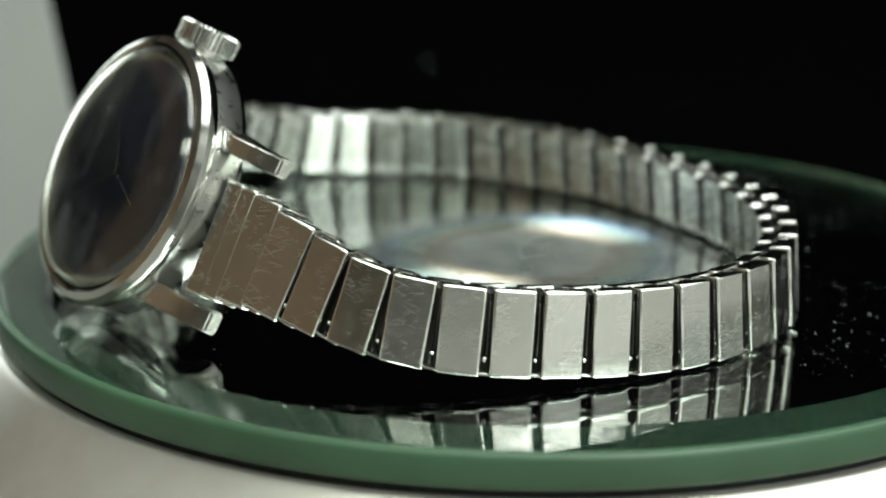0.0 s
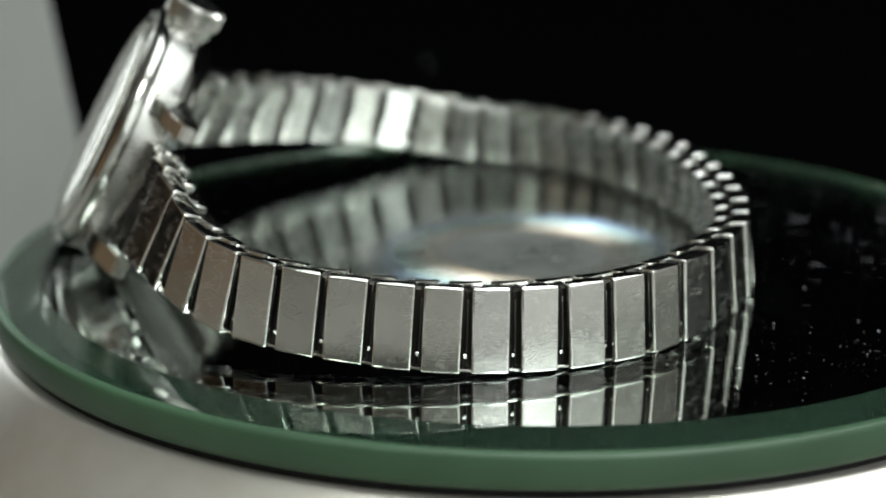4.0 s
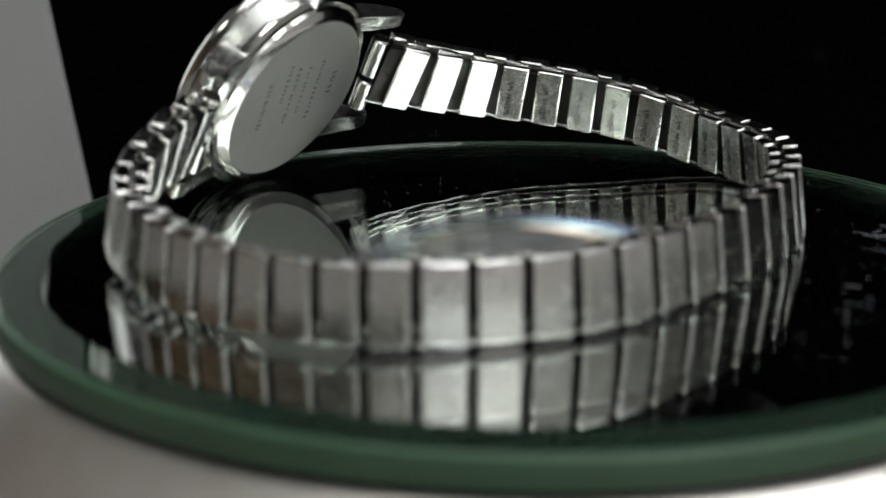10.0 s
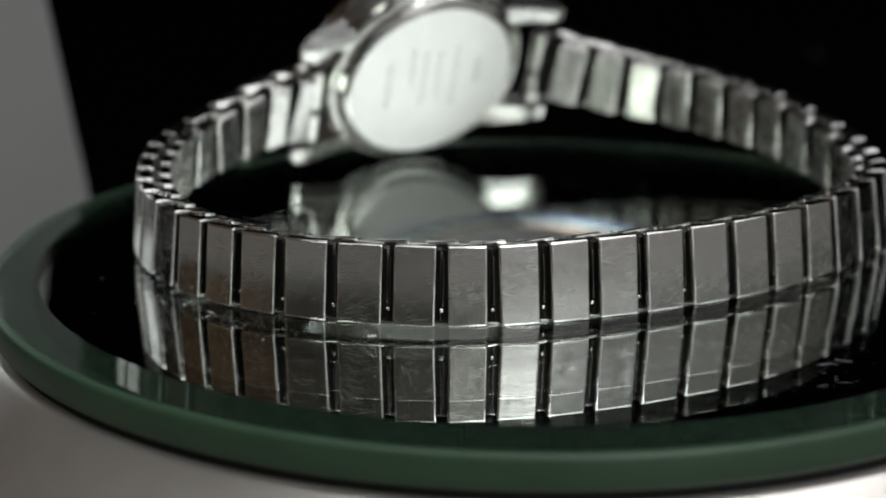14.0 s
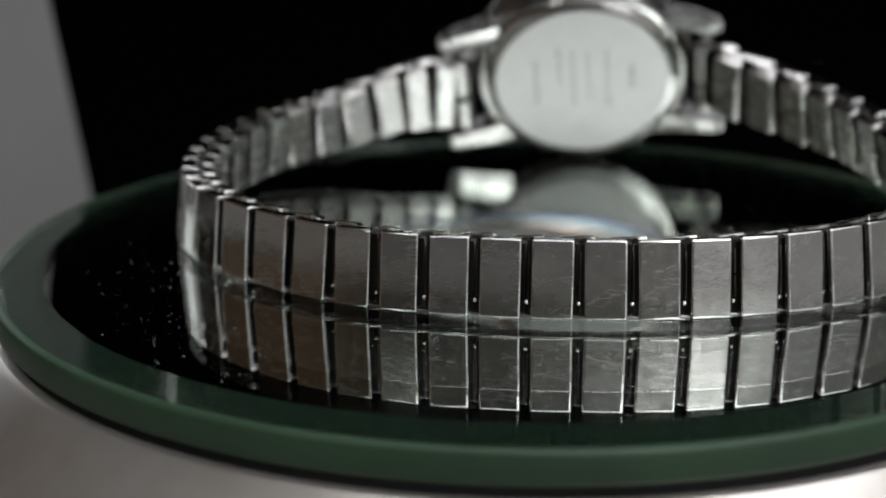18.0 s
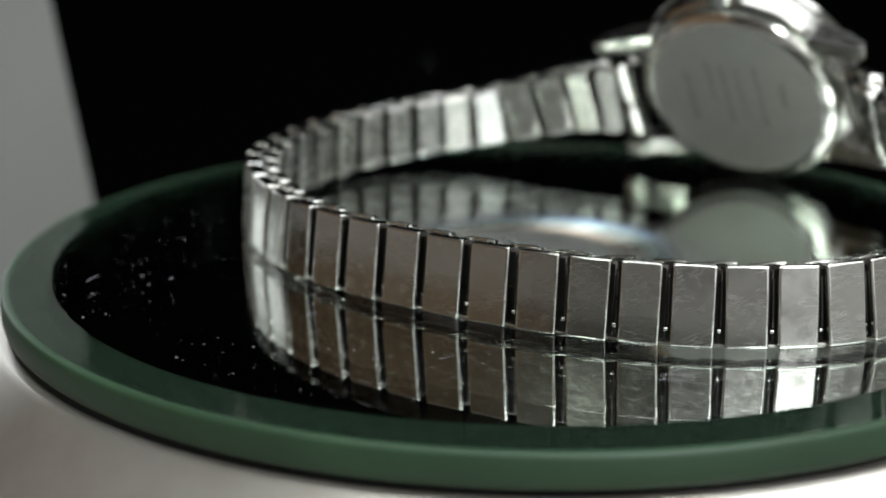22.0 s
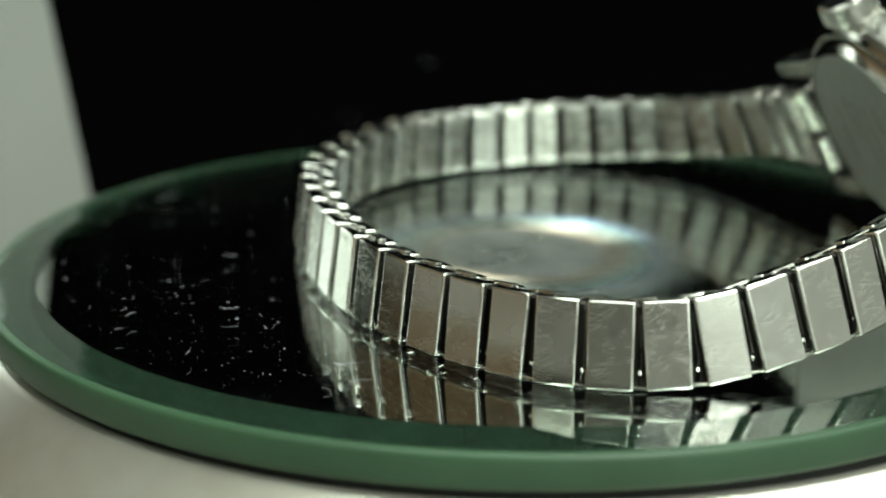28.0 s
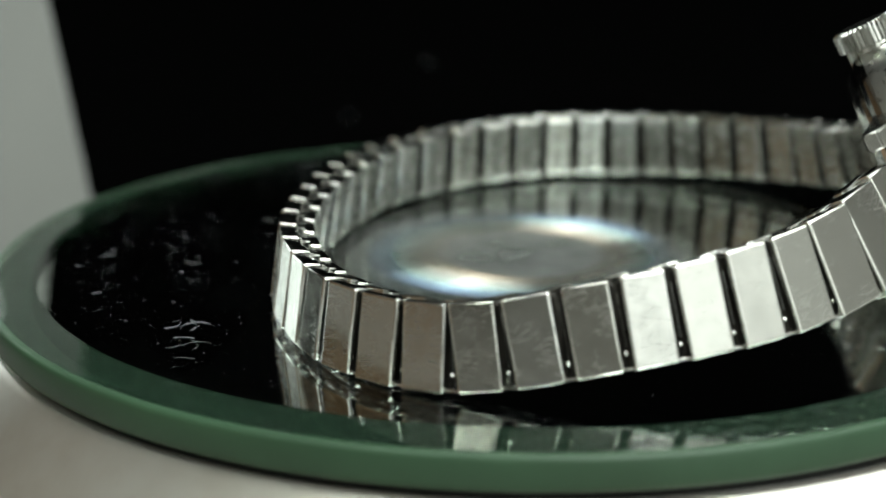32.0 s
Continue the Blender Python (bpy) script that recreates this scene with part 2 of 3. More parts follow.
def two_tone(me, edge_material):
    """Flat broad faces in the first material, smoothly shaded rounded edges in the second."""
    me.materials.append(edge_material)
    for f in me.polygons:
        broad = abs(f.normal.z) > 0.995
        f.material_index, f.use_smooth = (0 if broad else 1), not broad
    return me


def part(name, me, parent, m=None, label="", kind=""):
    ob = new(name, me)
    ob.parent = parent
    if m is not None:
        ob.matrix_basis = m
    if label:
        tagged(ob, label, kind=kind)
    return ob


def rounded_box(sx, sy, sz, bevel, segments=2):
    bm = bmesh.new()
    bmesh.ops.create_cube(bm, size=1.0)
    bmesh.ops.scale(bm, vec=(sx * MM, sy * MM, sz * MM), verts=bm.verts)
    bmesh.ops.bevel(bm, geom=bm.edges[:], offset=bevel * MM, segments=segments, profile=0.6, affect="EDGES")
    return bm


def lathe(profile, steps=96, closed=False):
    """A ring or solid turned about z from (radius, height) in millimetres."""
    bm = bmesh.new()
    rings = []
    for r, z in profile:
        if r < 1e-6:
            rings.append([bm.verts.new((0, 0, z * MM))])
        else:
            rings.append([bm.verts.new((r * MM * math.cos(2 * math.pi * k / steps), r * MM * math.sin(2 * math.pi * k / steps), z * MM)) for k in range(steps)])
    pairs = list(zip(rings, rings[1:])) + ([(rings[-1], rings[0])] if closed else [])
    for a, b in pairs:
        for k in range(steps):
            q = (k + 1) % steps
            if len(a) == 1 and len(b) > 1:
                bm.faces.new((a[0], b[k], b[q]))
            elif len(b) == 1 and len(a) > 1:
                bm.faces.new((a[k], a[q], b[0]))
            elif len(a) > 1:
                bm.faces.new((a[k], a[q], b[q], b[k]))
    return bm


def frame_of(origin, x, y, z):
    m = Matrix((x, y, z)).transposed().to_4x4()
    m.translation = origin
    return m


# ---------------------------------------------------------------- the setting
def build_setting():
    # black cloth: flat behind the turntable, then rising
    bm = bmesh.new()
    prof = [(82 + 17 * k, -41) for k in range(5)]
    prof += [(150 + 60 * math.sin(a), 19 - 60 * math.cos(a)) for a in [i * math.pi / 20 for i in range(11)]] + [(211 + k, 40 + 60 * k) for k in range(1, 9)]
    rows = []
    for y, z in prof:
        # unseen left wing, added and bent forward so that the dial reflects black
        rows.append([bm.verts.new((x * MM, (y - max(0, -x - 250) * 0.8 * min(1, (y - 82) / 120)) * MM, (min(z, 150) + max(0, z - 150) * min(1, max(0.02, (x + 250) / 100)) + 0.7 * math.sin(x * 0.021 + y * 0.017)) * MM))
                     for x in range(-400, 701, 50)])
    for a, b in zip(rows, rows[1:]):
        for k in range(len(a) - 1):
            bm.faces.new((a[k], a[k + 1], b[k + 1], b[k]))
    ob = new("backdrop_cloth", mesh_of("backdrop_cloth", bm, VELVET, 60))
    tagged(ob, "matte black velvet cloth hung behind the turntable", "cloth", kind="structure")
    bm = rounded_box(1500, 1100, 30, 3, 2)
    bmesh.ops.translate(bm, vec=(0, -0.2, -0.057), verts=bm.verts)
    table = new("table_top", mesh_of("table_top", bm, TABLE, 40))
    tagged(table, "dull grey table top under the turntable", "table", kind="structure")
    leg = mesh_of("leg", rounded_box(50, 50, 676, 3, 2), TABLE, 40)
    for x in (-0.68, 0.68):
        for y in (-0.68, 0.28):
            part("leg", leg, table, pose(x, y, -0.411))
    # plain room that closes the place
    for name, m, sx, sy in (("floor", pose(0, 0, -0.75), 4, 4), ("ceiling", pose(0, 0, 1.65, 180), 4, 4),
                            ("wall_south", pose(0, -2, 0.45, -90), 4, 2.4), ("wall_north", pose(0, 2, 0.45, 90), 4, 2.4),
                            ("wall_west", pose(-2, 0, 0.45, 0, 90), 2.4, 4), ("wall_east", pose(2, 0, 0.45, 0, -90), 2.4, 4)):
        bm = bmesh.new()
        bmesh.ops.create_cube(bm, size=1.0)
        bmesh.ops.scale(bm, vec=(sx, sy, 0.1), verts=bm.verts)
        bmesh.ops.translate(bm, vec=(0, 0, -0.05), verts=bm.verts)
        w = new(name, mesh_of(name, bm, WOOD if name == "wall_west" else DARKENED_PAINT if name == "wall_south" else WALL_PAINT))
        w.matrix_world = m
        tagged(w, ("brown wood panelled " if name == "wall_west" else "plain darkened grey " if name == "wall_south" else "plain pale painted ") + name.split("_")[0] + " of the room", kind="structure")


def build_panel():
    # white card standing at the back, its free edge leaning
    y0, y1 = 76, 78.5
    pts = [(-165, -42), (-57.0, -42), (-73.9, 60), (-165, 60)]
    bm = bmesh.new()
    a = [bm.verts.new((x * MM, y0 * MM, z * MM)) for x, z in pts]
    b = [bm.verts.new((x * MM, y1 * MM, z * MM)) for x, z in pts]
    bm.faces.new(a)
    bm.faces.new(b[::-1])
    for k in range(4):
        bm.faces.new((a[k], a[(k + 1) % 4], b[(k + 1) % 4], b[k]))
    bmesh.ops.bevel(bm, geom=bm.edges[:], offset=0.3 * MM, segments=2, affect="EDGES")
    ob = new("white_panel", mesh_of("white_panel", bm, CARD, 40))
    tagged(ob, "plain white card standing upright beside the black cloth", "panel")


def build_turntable():
    root = new("turntable")
    root.matrix_world = pose(0, 0, -0.042)
    tagged(root, "round satin silver turntable base on black cloth", "turntable")
    z = lambda h: h + 42
    prof = [(0, z(-4.35)), (51.9, z(-4.35)), (52.05, z(-4.4)), (52.6, z(-4.85)), (53.6, z(-5.7)), (55.5, z(-7.3)), (59, z(-10.5)), (62, z(-13.6)), (65, z(-17.2)),
            (67.6, z(-21.5)), (69.2, z(-26)), (69.6, z(-31)), (69.6, z(-39)), (69, z(-41)), (67, z(-42)), (0, z(-42))]
    part("base_body", mesh_of("base_body", lathe(prof, 128), BASE_SILVER, 50), root)
    # pad added so that the gap between mirror and base reads black
    part("rubber_pad", mesh_of("rubber_pad", lathe([(0, z(-4.34)), (51.0, z(-4.34)), (51.1, z(-3.9)), (51.0, z(-3.47)), (0, z(-3.47))], 128), GAP_SHADE, 40), root,
         label="thin black pad filling the shaded gap under the mirror")


def build_mirror():
    root = new("round_mirror")
    tagged(root, "round mirror with dark green glass rim", "mirror")
    glass = [(0, 0), (47.2, 0), (47.5, -0.03), (51.5, -0.45), (51.75, -0.55), (51.75, -3.3), (51.5, -3.45), (0, -3.45)]
    part("glass_plate", mesh_of("glass_plate", lathe(glass, 192), GLASS, 2.5), root)
    veil = [(47.35, 0.012), (51.5, -0.42), (51.6, -0.44), (51.5, -0.45), (47.35, -0.02)]
    part("bevel", mesh_of("bevel", lathe(veil, 192, closed=True), BEVEL_VEIL, 2.5), root, label="bevel under a thin painted green veil")
    silver = [(0, -3.25), (51.3, -3.25), (51.3, -3.37), (0, -3.37)]
    part("silvering", mesh_of("silvering", lathe(silver, 128), SILVER, 30), root)
    hub = [(0, 0.012), (19.5, 0.012), (19.6, 0.008), (19.6, -0.012), (0, -0.012)]
    part("centre_disc", mesh_of("centre_disc", lathe(hub, 128), HUB_FILM, 2.0), root, label="hazy translucent film at the mirror's centre")
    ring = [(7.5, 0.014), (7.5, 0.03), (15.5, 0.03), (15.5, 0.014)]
    part("centre_ring", mesh_of("centre_ring", lathe(ring, 128, closed=True), RAINBOW, 2.0), root, label="grooved clear film ring with painted rainbow tint")
    edge = [(51.2, -0.412), (51.5, -0.428), (51.75, -0.48), (51.95, -0.62), (52.05, -0.95), (52.1, -1.9), (52.05, -2.75), (51.95, -3.15), (51.8, -3.37), (51.77, -3.4), (51.77, -0.59), (51.4, -0.48)]
    part("ground_edge", mesh_of("ground_edge", lathe(edge, 192, closed=True), GROUND_EDGE, 40), root, label="green ground glass edge")
    return root


# ---------------------------------------------------------------- the watch
ORIGIN = Vector((-8.0, -2.0, 0.0))
HEAD = Vector((-34.73, -17.93, 11.56))
AZ, TILT, SPIN, SIZE = radians(218.12), radians(27.2), -5.07, 0.987
N = Vector((math.cos(AZ) * math.cos(TILT), math.sin(AZ) * math.cos(TILT), math.sin(TILT)))
W = Vector((-math.cos(AZ) * math.sin(TILT), -math.sin(AZ) * math.sin(TILT), math.cos(TILT)))
U = W.cross(N)

# the bracelet's line on its outer face: link number, x, y, z in millimetres
LINE = [(-4.2, -27.05, -28.3, 9.5), (-3, -24.3, -30.7, 9.2), (-2, -21.99, -32.72, 8.93), (-1, -18.95, -35.2, 8.09), (1, -11.5, -39.0, 6.0), (3, -2.9, -40.05, 4.97), (7, 12.45, -35.03, 3.97),
        (11, 23.15, -22.55, 3.72), (15, 24.57, -3.6, 3.6), (19, 16.95, 13.1, 3.6), (23, 4.5, 27.2, 3.6), (27, -11.67, 35.03, 3.6), (30, -24.95, 33.25, 4.05),
        (33, -35.3, 24.5, 6.6), (36, -41.4, 12.7, 8.6), (38, -42.56, 3.5, 10.18), (39.6, -41.95, -3.9, 11.9)]
# its inward lean in degrees and its width in millimetres, by link number
LEAN = [(-4.2, 27), (-3, 27), (-2, 24), (-1, 20), (0, 15), (2, 8), (4, 6), (6, 5), (12, 4), (16, 6), (28, 8), (31, 10), (33, 12), (35, 16), (37, 21), (39.6, 27)]
WIDTH = [(-4.2, 10.3), (-3, 9.7), (-2, 8.8), (-1, 8.0), (0, 7.3), (1, 7.15), (30, 7.15), (33, 7.3), (35, 7.7), (37, 8.0), (38.6, 8.8), (39.6, 9.6)]


def along(s):
    """The bracelet's line at link number s, by cubic pieces."""
    k = max(i for i in range(len(LINE) - 1) if LINE[i][0] <= s or i == 0)
    p1, p2 = LINE[k], LINE[k + 1]
    p0 = LINE[k - 1] if k else None
    p3 = LINE[k + 2] if k + 2 < len(LINE) else None
    h = p2[0] - p1[0]
    u = (s - p1[0]) / h
    out = []
    for c in range(1, 4):
        d = (p2[c] - p1[c]) / h
        m1 = (p2[c] - p0[c]) / (p2[0] - p0[0]) if p0 else d
        m2 = (p3[c] - p1[c]) / (p3[0] - p1[0]) if p3 else d
        out.append((2 * u ** 3 - 3 * u ** 2 + 1) * p1[c] + (u ** 3 - 2 * u ** 2 + u) * h * m1 + (3 * u ** 2 - 2 * u ** 3) * p2[c] + (u ** 3 - u ** 2) * h * m2)
    return out + [between(LEAN, s, 1), between(WIDTH, s, 1)]


def link_frame(s0, s1):
    """Axes of a link from s0 to s1: x along the bracelet, y across it (upwards), z outward; with its length and width."""
    a, b = along(s0), along(s1)
    pa, pb = Vector(a[:3]), Vector(b[:3])
    x = (pb - pa).normalized()
    lean = radians((a[3] + b[3]) / 2)
    flat = Vector((x.x, x.y, 0)).normalized()
    out = Vector((flat.y, -flat.x, 0))
    up = Vector((0, 0, 1)) * math.cos(lean) - out * math.sin(lean)
    up = (up - x * up.dot(x)).normalized()
    z = x.cross(up)
    return (pa + pb) / 2, x, up, z, (pb - pa).length, (a[4] + b[4]) / 2


def build_bracelet(watch):
    plate = two_tone(mesh_of("outer_plate", rounded_box(4.0, 7.7, 0.8, 0.22, 3), STEEL_PLATE), STEEL_EDGE)
    rim = two_tone(mesh_of("end_cap", rounded_box(3.9, 0.44, 1.4, 0.16, 2), STEEL_EDGE), STEEL_EDGE)
    inner = two_tone(mesh_of("inner_plate", rounded_box(3.35, 7.0, 1.2, 0.25, 3), STEEL_INNER), STEEL_EDGE)
    bm = bmesh.new()
    stroke = random.Random(9)
    for k in range(11):
        if k == 7:
            continue
        tall, y = stroke.uniform(0.45, 0.95), -2.1 + 0.4 * k
        bmesh.ops.create_cube(bm, size=1.0, matrix=pose((tall / 2 - 0.4) * MM, y * MM, 0, 0, 0, stroke.uniform(-25, 10)) @ Matrix.Diagonal((tall * MM, 0.13 * MM, 0.07 * MM, 1)))
        bmesh.ops.create_cube(bm, size=1.0, matrix=pose(stroke.uniform(-0.3, 0.3) * MM, (y + 0.14) * MM, 0, 0, 0, stroke.uniform(40, 90)) @ Matrix.Diagonal((0.36 * MM, 0.1 * MM, 0.07 * MM, 1)))
    bar = mesh_of("stamp_bar", bm, ENGRAVED)
    loop = mesh_of("hinge_link", rounded_box(2.7, 0.26, 0.7, 0.1, 2), STEEL_POLISHED, 40)
    pin = mesh_of("spring_pin", rounded_box(0.42, 0.36, 0.42, 0.15, 2), STEEL_POLISHED, 60)
    # dark strip that stands for the shade between inner plates
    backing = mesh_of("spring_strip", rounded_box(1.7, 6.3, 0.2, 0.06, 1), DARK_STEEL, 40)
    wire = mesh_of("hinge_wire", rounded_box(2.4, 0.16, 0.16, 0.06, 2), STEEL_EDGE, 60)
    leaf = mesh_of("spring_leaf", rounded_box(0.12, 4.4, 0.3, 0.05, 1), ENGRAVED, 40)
    # dark core, drawn overlong so that the gaps between outer plates stay black
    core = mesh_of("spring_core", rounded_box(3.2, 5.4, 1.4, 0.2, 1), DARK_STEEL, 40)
    rnd = random.Random(4)
    spans = [(-3.6, -3)] + [(i, i + 1) for i in range(-3, 39)] + [(39, 39.6), (-4.2, -3.6)]
    for i, end in spans:
        c, x, y, z, length, width = link_frame(i, end)
        jig = pose(0, 0, 0, rnd.uniform(-0.8, 0.8), rnd.uniform(-1.6, 1.6), rnd.uniform(-0.7, 0.7))
        flush = i < -1 or i > 36
        if i < -1:
            jig = pose(0, 0, 0, 0, 9 + rnd.uniform(-1, 1), 0)
        lx = (length - (0.12 if flush else (0.75 if i < 7 else 1.0 if i < 24 else 0.85) + rnd.uniform(-0.1, 0.1))) / 4.0
        m = frame_of((c - z * 0.37 - ORIGIN) * MM, x, y, z) @ jig @ Matrix.Diagonal((lx, width / 7.7, 1, 1))
        p = part("outer_plate", plate, watch, m)
        for s in (-1, 1):
            part("end_cap", rim, p, pose(0, s * 3.66 * MM, -0.52 * MM), "polished folded end")
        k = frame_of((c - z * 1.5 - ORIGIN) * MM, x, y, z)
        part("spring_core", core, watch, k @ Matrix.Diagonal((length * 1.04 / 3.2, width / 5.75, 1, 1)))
    for i in range(-4, 39):
        c, x, y, z, length, width = link_frame(i + 0.5, i + 1.5)
        m = frame_of((c + y * 0.28 - z * 2.65 - ORIGIN) * MM, x, y, z) @ pose(0, 0, 0, rnd.uniform(-1.0, 1.0), rnd.uniform(-1.8, 1.8), 0) @ Matrix.Diagonal((length / 4.85, width / 7.7, 1, 1))
        p = part("inner_plate", inner, watch, m)
        if 3 < i < 36:
            part("stamp_bar", bar, p, pose(0.35 * MM, -0.4 * MM, -0.6 * MM), "row of worn stamped writing", "stuff")
        b = link_frame(i + 1.3, i + 1.7)
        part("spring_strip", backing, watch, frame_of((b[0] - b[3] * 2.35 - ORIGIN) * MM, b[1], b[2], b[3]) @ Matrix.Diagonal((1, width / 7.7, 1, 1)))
        part("hinge_wire", wire, watch, frame_of((b[0] - b[2] * (width / 2 - 0.75) - b[3] * 2.6 - ORIGIN) * MM, b[1], b[2], b[3]) @ pose(0, 0, 0, 0, 0, rnd.uniform(-2, 3)))
        for s in (-1, 1):
            c2, x2, y2, z2, l2, w2 = link_frame(i + 0.72, i + 1.28)
            part("hinge_link", loop, watch, frame_of((c2 + y2 * (s * (w2 / 2 - (0.14 if s < 0 else 0.0))) - z2 * (1.0 if s < 0 else 1.9) - ORIGIN) * MM, x2, y2, z2) @ pose(0, 0, 0, 0, 0, s * 4))
        part("spring_pin", pin, watch, frame_of((c2 - y2 * (w2 / 2 - 1.35) - z2 * 0.85 - ORIGIN) * MM, x2, y2, z2))
        part("spring_leaf", leaf, watch, frame_of((c2 + y2 * 0.3 - z2 * 0.8 - ORIGIN) * MM, x2, y2, z2) @ pose(0.12 * MM, 0, 0))


def head_frame():
    return frame_of((HEAD - ORIGIN) * MM, U, W, N) @ pose(0, 0, 0, 0, 0, SPIN) @ Matrix.Scale(SIZE, 4)


def turned(profile, steps=128, closed=False):
    """A round part of the case, which sits a little high between its lugs."""
    bm = lathe([(q * 1.03, h) for q, h in profile], steps, closed)
    bmesh.ops.translate(bm, vec=(0, 0.4 * MM, 0), verts=bm.verts)
    return bm


def build_head(watch):
    stroke = random.Random(21)
    base = head_frame()
    body = mesh_of("case", turned([(0, -2.6), (10.9, -2.6), (11.6, -2.5), (12.1, -2.1), (12.35, -1.5), (12.3, 1.1), (12.5, 1.25), (12.65, 1.7), (12.6, 2.2), (12.2, 2.75),
                                                (11.6, 3.0), (11.32, 2.9), (11.25, 2.45), (10.6, 2.0), (0, 2.0)], 128), STEEL_CASE, 25)
    body.materials.append(STEEL_FLANK)
    for f in body.polygons:
        f.material_index = 1 if -1.6 * MM < f.center.z < 1.15 * MM and math.hypot(f.center.x, f.center.y) > 12 * MM else 0
    case = part("case", body, watch, base, "worn polished steel case")
    back = mesh_of("case_back", turned([(0, -3.75), (9.9, -3.72), (10.15, -3.62), (10.9, -3.0), (11.1, -2.62), (10.9, -2.5), (0, -2.5)], 128), STEEL_BACK, 20)
    back.materials.append(STEEL_EDGE)
    for f in back.polygons:
        f.material_index = 0 if abs(f.normal.z) > 0.97 else 1
    part("case_back", back, case, label="satin steel case back with faint engraving")
    for u, w0, w1, wide in ((5.4, -2.6, 3.4, 0.7), (2.6, 0.2, 5.6, 0.5), (1.0, -3.0, 5.0, 0.5), (-0.8, -2.0, 4.4, 0.45), (-3.0, -3.4, 4.6, 0.6), (-5.8, -0.6, 2.2, 0.9)):
        bm = bmesh.new()
        y = w0
        while y < w1:
            hgt = stroke.uniform(0.35, 0.6)
            bmesh.ops.create_cube(bm, size=1.0, matrix=pose(u * MM, (y + 0.4) * MM, -3.75 * MM, 0, 0, stroke.uniform(-20, 20)) @ Matrix.Diagonal((wide * stroke.uniform(0.6, 1) * MM, hgt * 0.3 * MM, 0.05 * MM, 1)))
            y += hgt * 1.35
        part("engraved_line", mesh_of("engraved_line", bm, ENGRAVED), case, label="worn engraved line of writing", kind="stuff")
    part("dial", mesh_of("dial", turned([(0, 2.12), (10.3, 2.12), (10.3, 2.02), (0, 2.02)], 96), DIAL_BLACK, 30), case, label="black watch dial")
    part("inner_ring", mesh_of("inner_ring", turned([(10.9, 2.5), (10.4, 2.3), (10.0, 2.14), (10.4, 2.1), (10.9, 2.2)], 96, True), GASKET, 40), case, label="yellowed inner ring")
    dome = [(0, 4.25), (2, 4.23), (4, 4.17), (6, 4.08), (8, 3.94), (9.4, 3.8), (10.3, 3.6), (10.85, 3.35), (11.1, 3.0), (11.2, 2.6), (10.7, 2.55), (10.55, 2.85), (10.2, 3.05), (9.2, 3.22),
            (8, 3.34), (6, 3.48), (4, 3.57), (2, 3.63), (0, 3.65)]
    part("crystal", mesh_of("crystal", turned(dome, 128), CRYSTAL, 60), case, label="scratched domed clear crystal")
    for ang, ln, wd in ((38, 5.2, 0.55), (128, 7.6, 0.4), (250, 6.0, 0.2)):
        hand = mesh_of("watch_hand", rounded_box(wd, ln, 0.12, 0.05, 1), DIAL_MARK)
        part("watch_hand", hand, case, pose(0, 0, 2.45 * MM, 0, 0, ang) @ pose(0, ln * 0.42 * MM, 0))
    part("hand_hub", mesh_of("hand_hub", lathe([(0, 2.7), (0.6, 2.65), (0.7, 2.2), (0, 2.2)], 24), DIAL_MARK, 40), case)
    tick = mesh_of("hour_mark", rounded_box(0.35, 1.5, 0.08, 0.03, 1), DIAL_MARK)
    for k in range(12):
        part("hour_mark", tick, case, pose(0, 0, 2.15 * MM, 0, 0, 30 * k) @ pose(0, 8.9 * MM, 0))
    # lugs
    for su in (-1, 1):
        for sw in (-1, 1):
            bm = bmesh.new()
            prof = [(8.6, 0.9), (11.5, 0.6), (14.2, -0.9), (16.3, -2.4), (16.4, -3.6), (15.0, -3.9), (12.5, -2.9), (8.6, -2.4)]
            lo = [bm.verts.new((su * u * MM, sw * (6.25 if sw > 0 else 6.5) * MM, n * MM)) for u, n in prof]
            hi = [bm.verts.new((su * u * MM, sw * ((8.3 if u < 10 else 7.9) + (0 if sw > 0 else 0.6)) * MM, n * MM)) for u, n in prof]
            bm.faces.new(lo)
            bm.faces.new(hi[::-1])
            for k in range(len(prof)):
                q = (k + 1) % len(prof)
                bm.faces.new((lo[k], lo[q], hi[q], hi[k]))
            bmesh.ops.bevel(bm, geom=bm.edges[:], offset=0.18 * MM, segments=2, affect="EDGES")
            part("lug", mesh_of("lug", bm, STEEL_POLISHED, 35), case)
        # rolled tubes of the bracelet ends on their spring bars
        for w0, w1 in ((-5.4, -1.4), (-0.7, 4.5)):
            tube = lathe([(0, 0), (0.95, 0), (1.15, 0.2), (1.15, w1 - w0 - 0.2), (0.95, w1 - w0), (0, w1 - w0)], 20)
            part("hinge_tube", mesh_of("hinge_tube", tube, STEEL_POLISHED, 40), case, pose(su * 14.3 * MM, w0 * MM, -2.9 * MM, -90))
    # crown
    bm = bmesh.new()
    steps, top, bot = 144, [], []
    for k in range(steps):
        r = (2.85 + (0.0 if k % 4 in (0, 1) else -0.36)) * MM
        a = 2 * math.pi * k / steps
        bot.append(bm.verts.new((r * math.cos(a), r * math.sin(a), 0)))
        top.append(bm.verts.new((r * math.cos(a), r * math.sin(a), 1.6 * MM)))
    r1 = [bm.verts.new((2.35 * MM * math.cos(2 * math.pi * k / steps), 2.35 * MM * math.sin(2 * math.pi * k / steps), 1.85 * MM)) for k in range(steps)]
    r0 = [bm.verts.new((2.3 * MM * math.cos(2 * math.pi * k / steps), 2.3 * MM * math.sin(2 * math.pi * k / steps), -0.2 * MM)) for k in range(steps)]
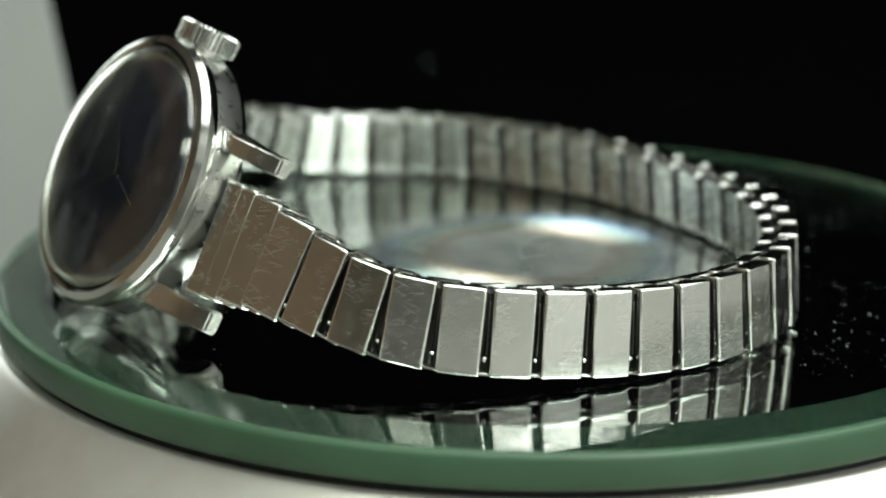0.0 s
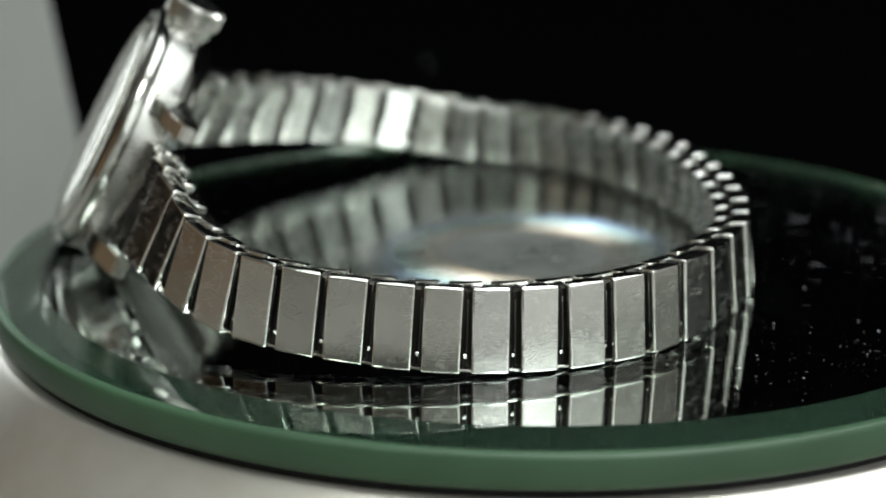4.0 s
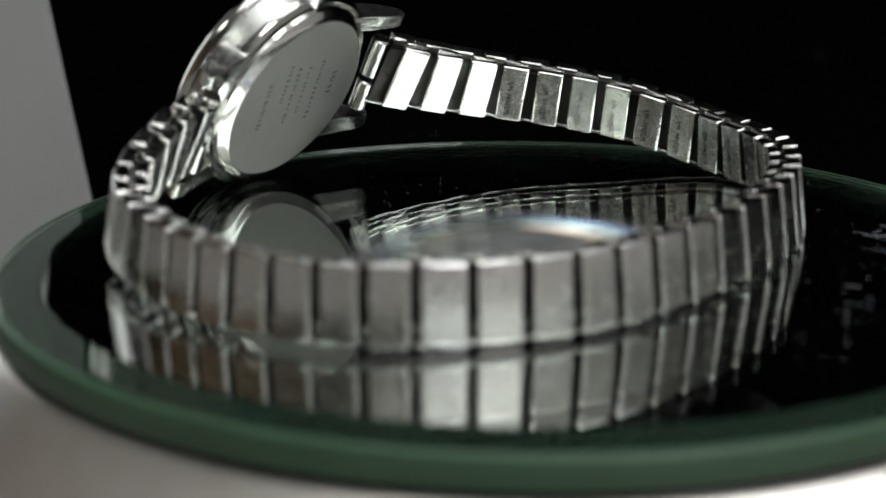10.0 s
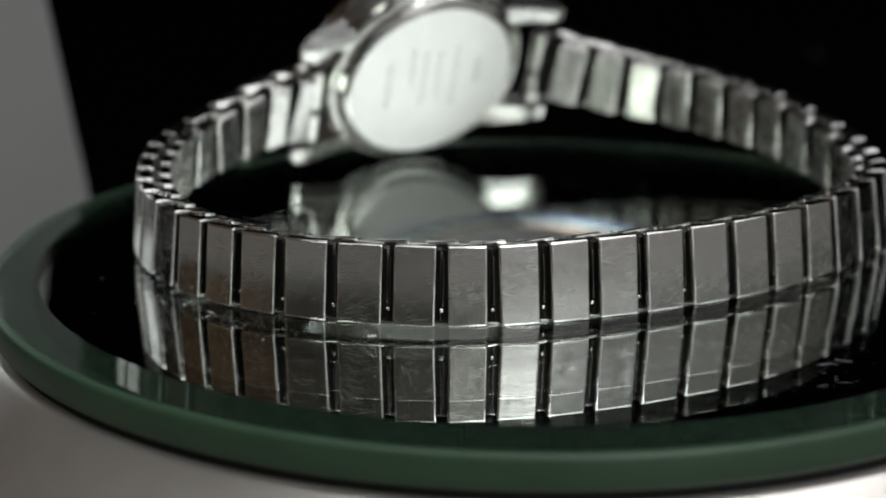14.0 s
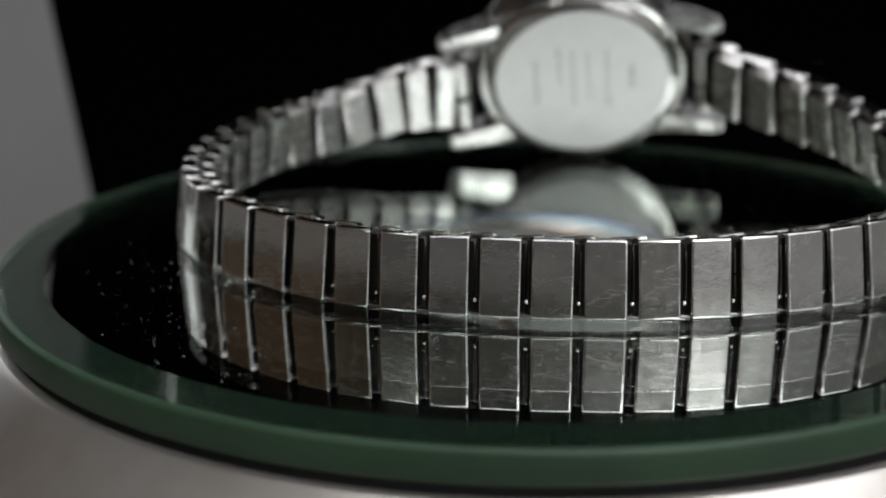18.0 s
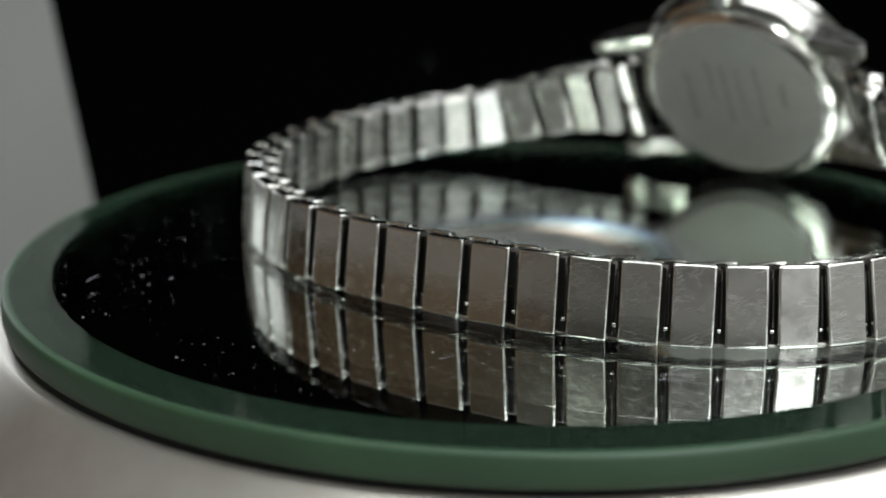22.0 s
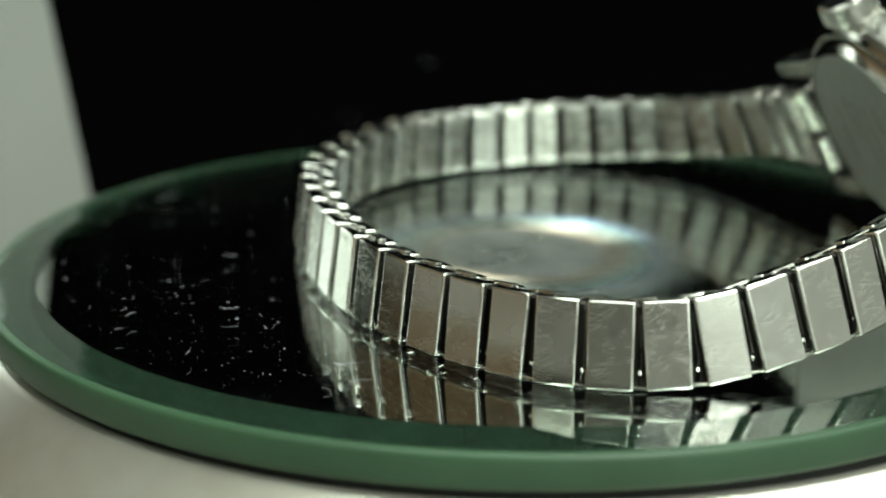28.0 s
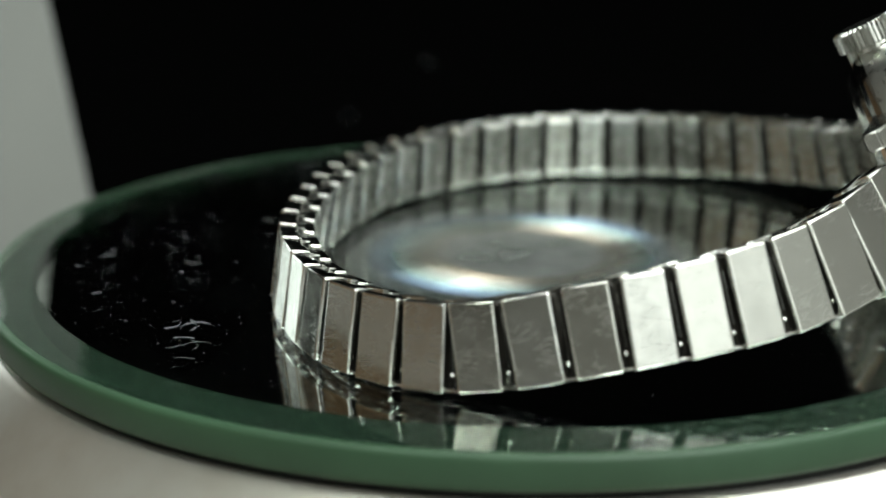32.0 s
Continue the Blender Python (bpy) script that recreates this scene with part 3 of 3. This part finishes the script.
    for a, b in ((r0, bot), (bot, top), (top, r1)):
        for k in range(steps):
            bm.faces.new((a[k], a[(k + 1) % steps], b[(k + 1) % steps], b[k]))
    bm.faces.new(r1)
    bm.faces.new(r0[::-1])
    part("crown", mesh_of("crown", bm, STEEL_POLISHED, 25), case, pose(0, 13.45 * MM, -0.3 * MM, -90), "knurled steel winding crown")
    part("crown_tube", mesh_of("crown_tube", lathe([(0, 0), (2.35, 0), (2.35, 1.5), (2.1, 1.7), (1.7, 1.8), (1.7, 2.4), (0, 2.4)], 32), STEEL_POLISHED, 30), case,
         pose(0, 11.9 * MM, -0.3 * MM, -90))


def build_dust():
    """Lint and dust lying on the mirror."""
    rnd = random.Random(11)
    bm = bmesh.new()
    spots = [(38, -12, 5, 30), (31, 22, 8, 80), (10, 36, 7, 50), (29, -26, 4, 24), (-32, -8, 8, 60), (-10, 34, 10, 50), (0, 0, 30, 170)]
    spots = [(*v, (0.018, 0.022, 0.028, 0.036, 0.05)) for v in spots] + [(*v, (0.05, 0.06, 0.075, 0.095)) for v in ((37, -8, 7, 26), (30, 22, 7, 26), (29, -25, 4, 10), (12, 36, 6, 12), (45, 3, 2, 6))]
    for cx, cy, spread, count, sizes in spots:
        for k in range(count):
            x, y = rnd.gauss(cx, spread), rnd.gauss(cy, spread)
            if math.hypot(x, y) > 46.5:
                continue
            r = rnd.choice(sizes) * MM
            vs = [bm.verts.new((x * MM + r * math.cos(a) * rnd.uniform(0.5, 1.4), y * MM + r * math.sin(a) * rnd.uniform(0.5, 1.4), z)) for z in (0.00002, 0.00002 + r * 0.5)
                  for a in (0.3, 1.9, 3.3, 4.9)]
            for q in range(4):
                bm.faces.new((vs[q], vs[(q + 1) % 4], vs[4 + (q + 1) % 4], vs[4 + q]))
            bm.faces.new(vs[4:])
    # hairs and short fibres: place, heading, bend for each step and number of steps
    hairs = [(4.4, 39.6, -120, 14, 9), (3.4, 38.6, -35, -13, 12), (2.4, 38.3, -75, 9, 10), (0.4, 39.3, 20, 8, 6), (42.0, -8.0, 30, 6, 7), (26.5, 30.1, 40, 20, 5), (18.6, 25.5, 60, -15, 6)]
    hairs += [(rnd.gauss(22, 18), rnd.gauss(22, 16), rnd.uniform(0, 360), rnd.uniform(-25, 25), rnd.randint(1, 4)) for k in range(16)]
    for x, y, a, bend, count in hairs:
        if math.hypot(x, y) < 46.5:
            a, bend, w = radians(a), radians(bend), 0.0065
            for q in range(count):
                nx, ny = x + 0.32 * math.cos(a), y + 0.32 * math.sin(a)
                ox, oy = -math.sin(a) * w, math.cos(a) * w
                lo = [bm.verts.new((px * MM, py * MM, 0.00002)) for px, py in ((x - ox, y - oy), (nx - ox, ny - oy), (nx + ox, ny + oy), (x + ox, y + oy))]
                hi = [bm.verts.new((px * MM, py * MM, 0.00005)) for px, py in ((x - ox, y - oy), (nx - ox, ny - oy), (nx + ox, ny + oy), (x + ox, y + oy))]
                bm.faces.new(hi)
                for e in range(4):
                    bm.faces.new((lo[e], lo[(e + 1) % 4], hi[(e + 1) % 4], hi[e]))
                x, y, a = nx, ny, a + bend
    ob = new("dust", mesh_of("dust", bm, LINT))
    return tagged(ob, "fine pale dust and lint scattered on the mirror", "dust", kind="stuff")


def build_lint():
    """Pale specks and short threads caught on the black cloth."""
    rnd = random.Random(31)
    bm = bmesh.new()
    for k in range(75):
        a, x = radians(rnd.uniform(12, 74)), rnd.uniform(-62, 130)
        foot = Vector((x, 150 + 60 * math.sin(a), 19 - 60 * math.cos(a) + 0.7 * math.sin(x * 0.021 + (150 + 60 * math.sin(a)) * 0.017)))
        inward = Vector((0, -math.sin(a), math.cos(a)))
        side, up = Vector((1, 0, 0)), Vector((0, math.cos(a), math.sin(a)))
        long = rnd.uniform(0.3, 0.9) if rnd.random() < 0.06 else rnd.uniform(0.04, 0.11)
        wide, turn = min(long, rnd.uniform(0.04, 0.1)), rnd.uniform(0, 3.1)
        e, f = side * math.cos(turn) + up * math.sin(turn), up * math.cos(turn) - side * math.sin(turn)
        low = [bm.verts.new((foot + inward * 0.02 + e * (p * long) + f * (q * wide)) * MM) for p, q in ((-1, -0.6), (0.8, -1), (1, 0.7), (-0.7, 1))]
        top = [bm.verts.new(v.co + inward * (0.12 * MM)) for v in low]
        bm.faces.new(top)
        for q in range(4):
            bm.faces.new((low[q], low[(q + 1) % 4], top[(q + 1) % 4], top[q]))
    tagged(new("lint", mesh_of("lint", bm, LINT)), "pale specks of lint caught on the black cloth", "lint", kind="stuff")


def build_watch():
    watch = new("wristwatch")
    tagged(watch, "worn steel wristwatch with black dial and expanding link bracelet", "watch")
    build_bracelet(watch)
    build_head(watch)
    return watch


build_setting()
build_panel()
build_turntable()
mirror = build_mirror()
watch = build_watch()
dust = build_dust()
build_lint()


def motions():
    walk(focus_point, [(t, Matrix.Translation(EYE - BACK * d)) for t, d in FOCUS])
    walk(mirror, carried_rows(Matrix()))
    walk(dust, carried_rows(Matrix()))
    walk(watch, carried_rows(pose(ORIGIN.x * MM, ORIGIN.y * MM, 0)))


motions()
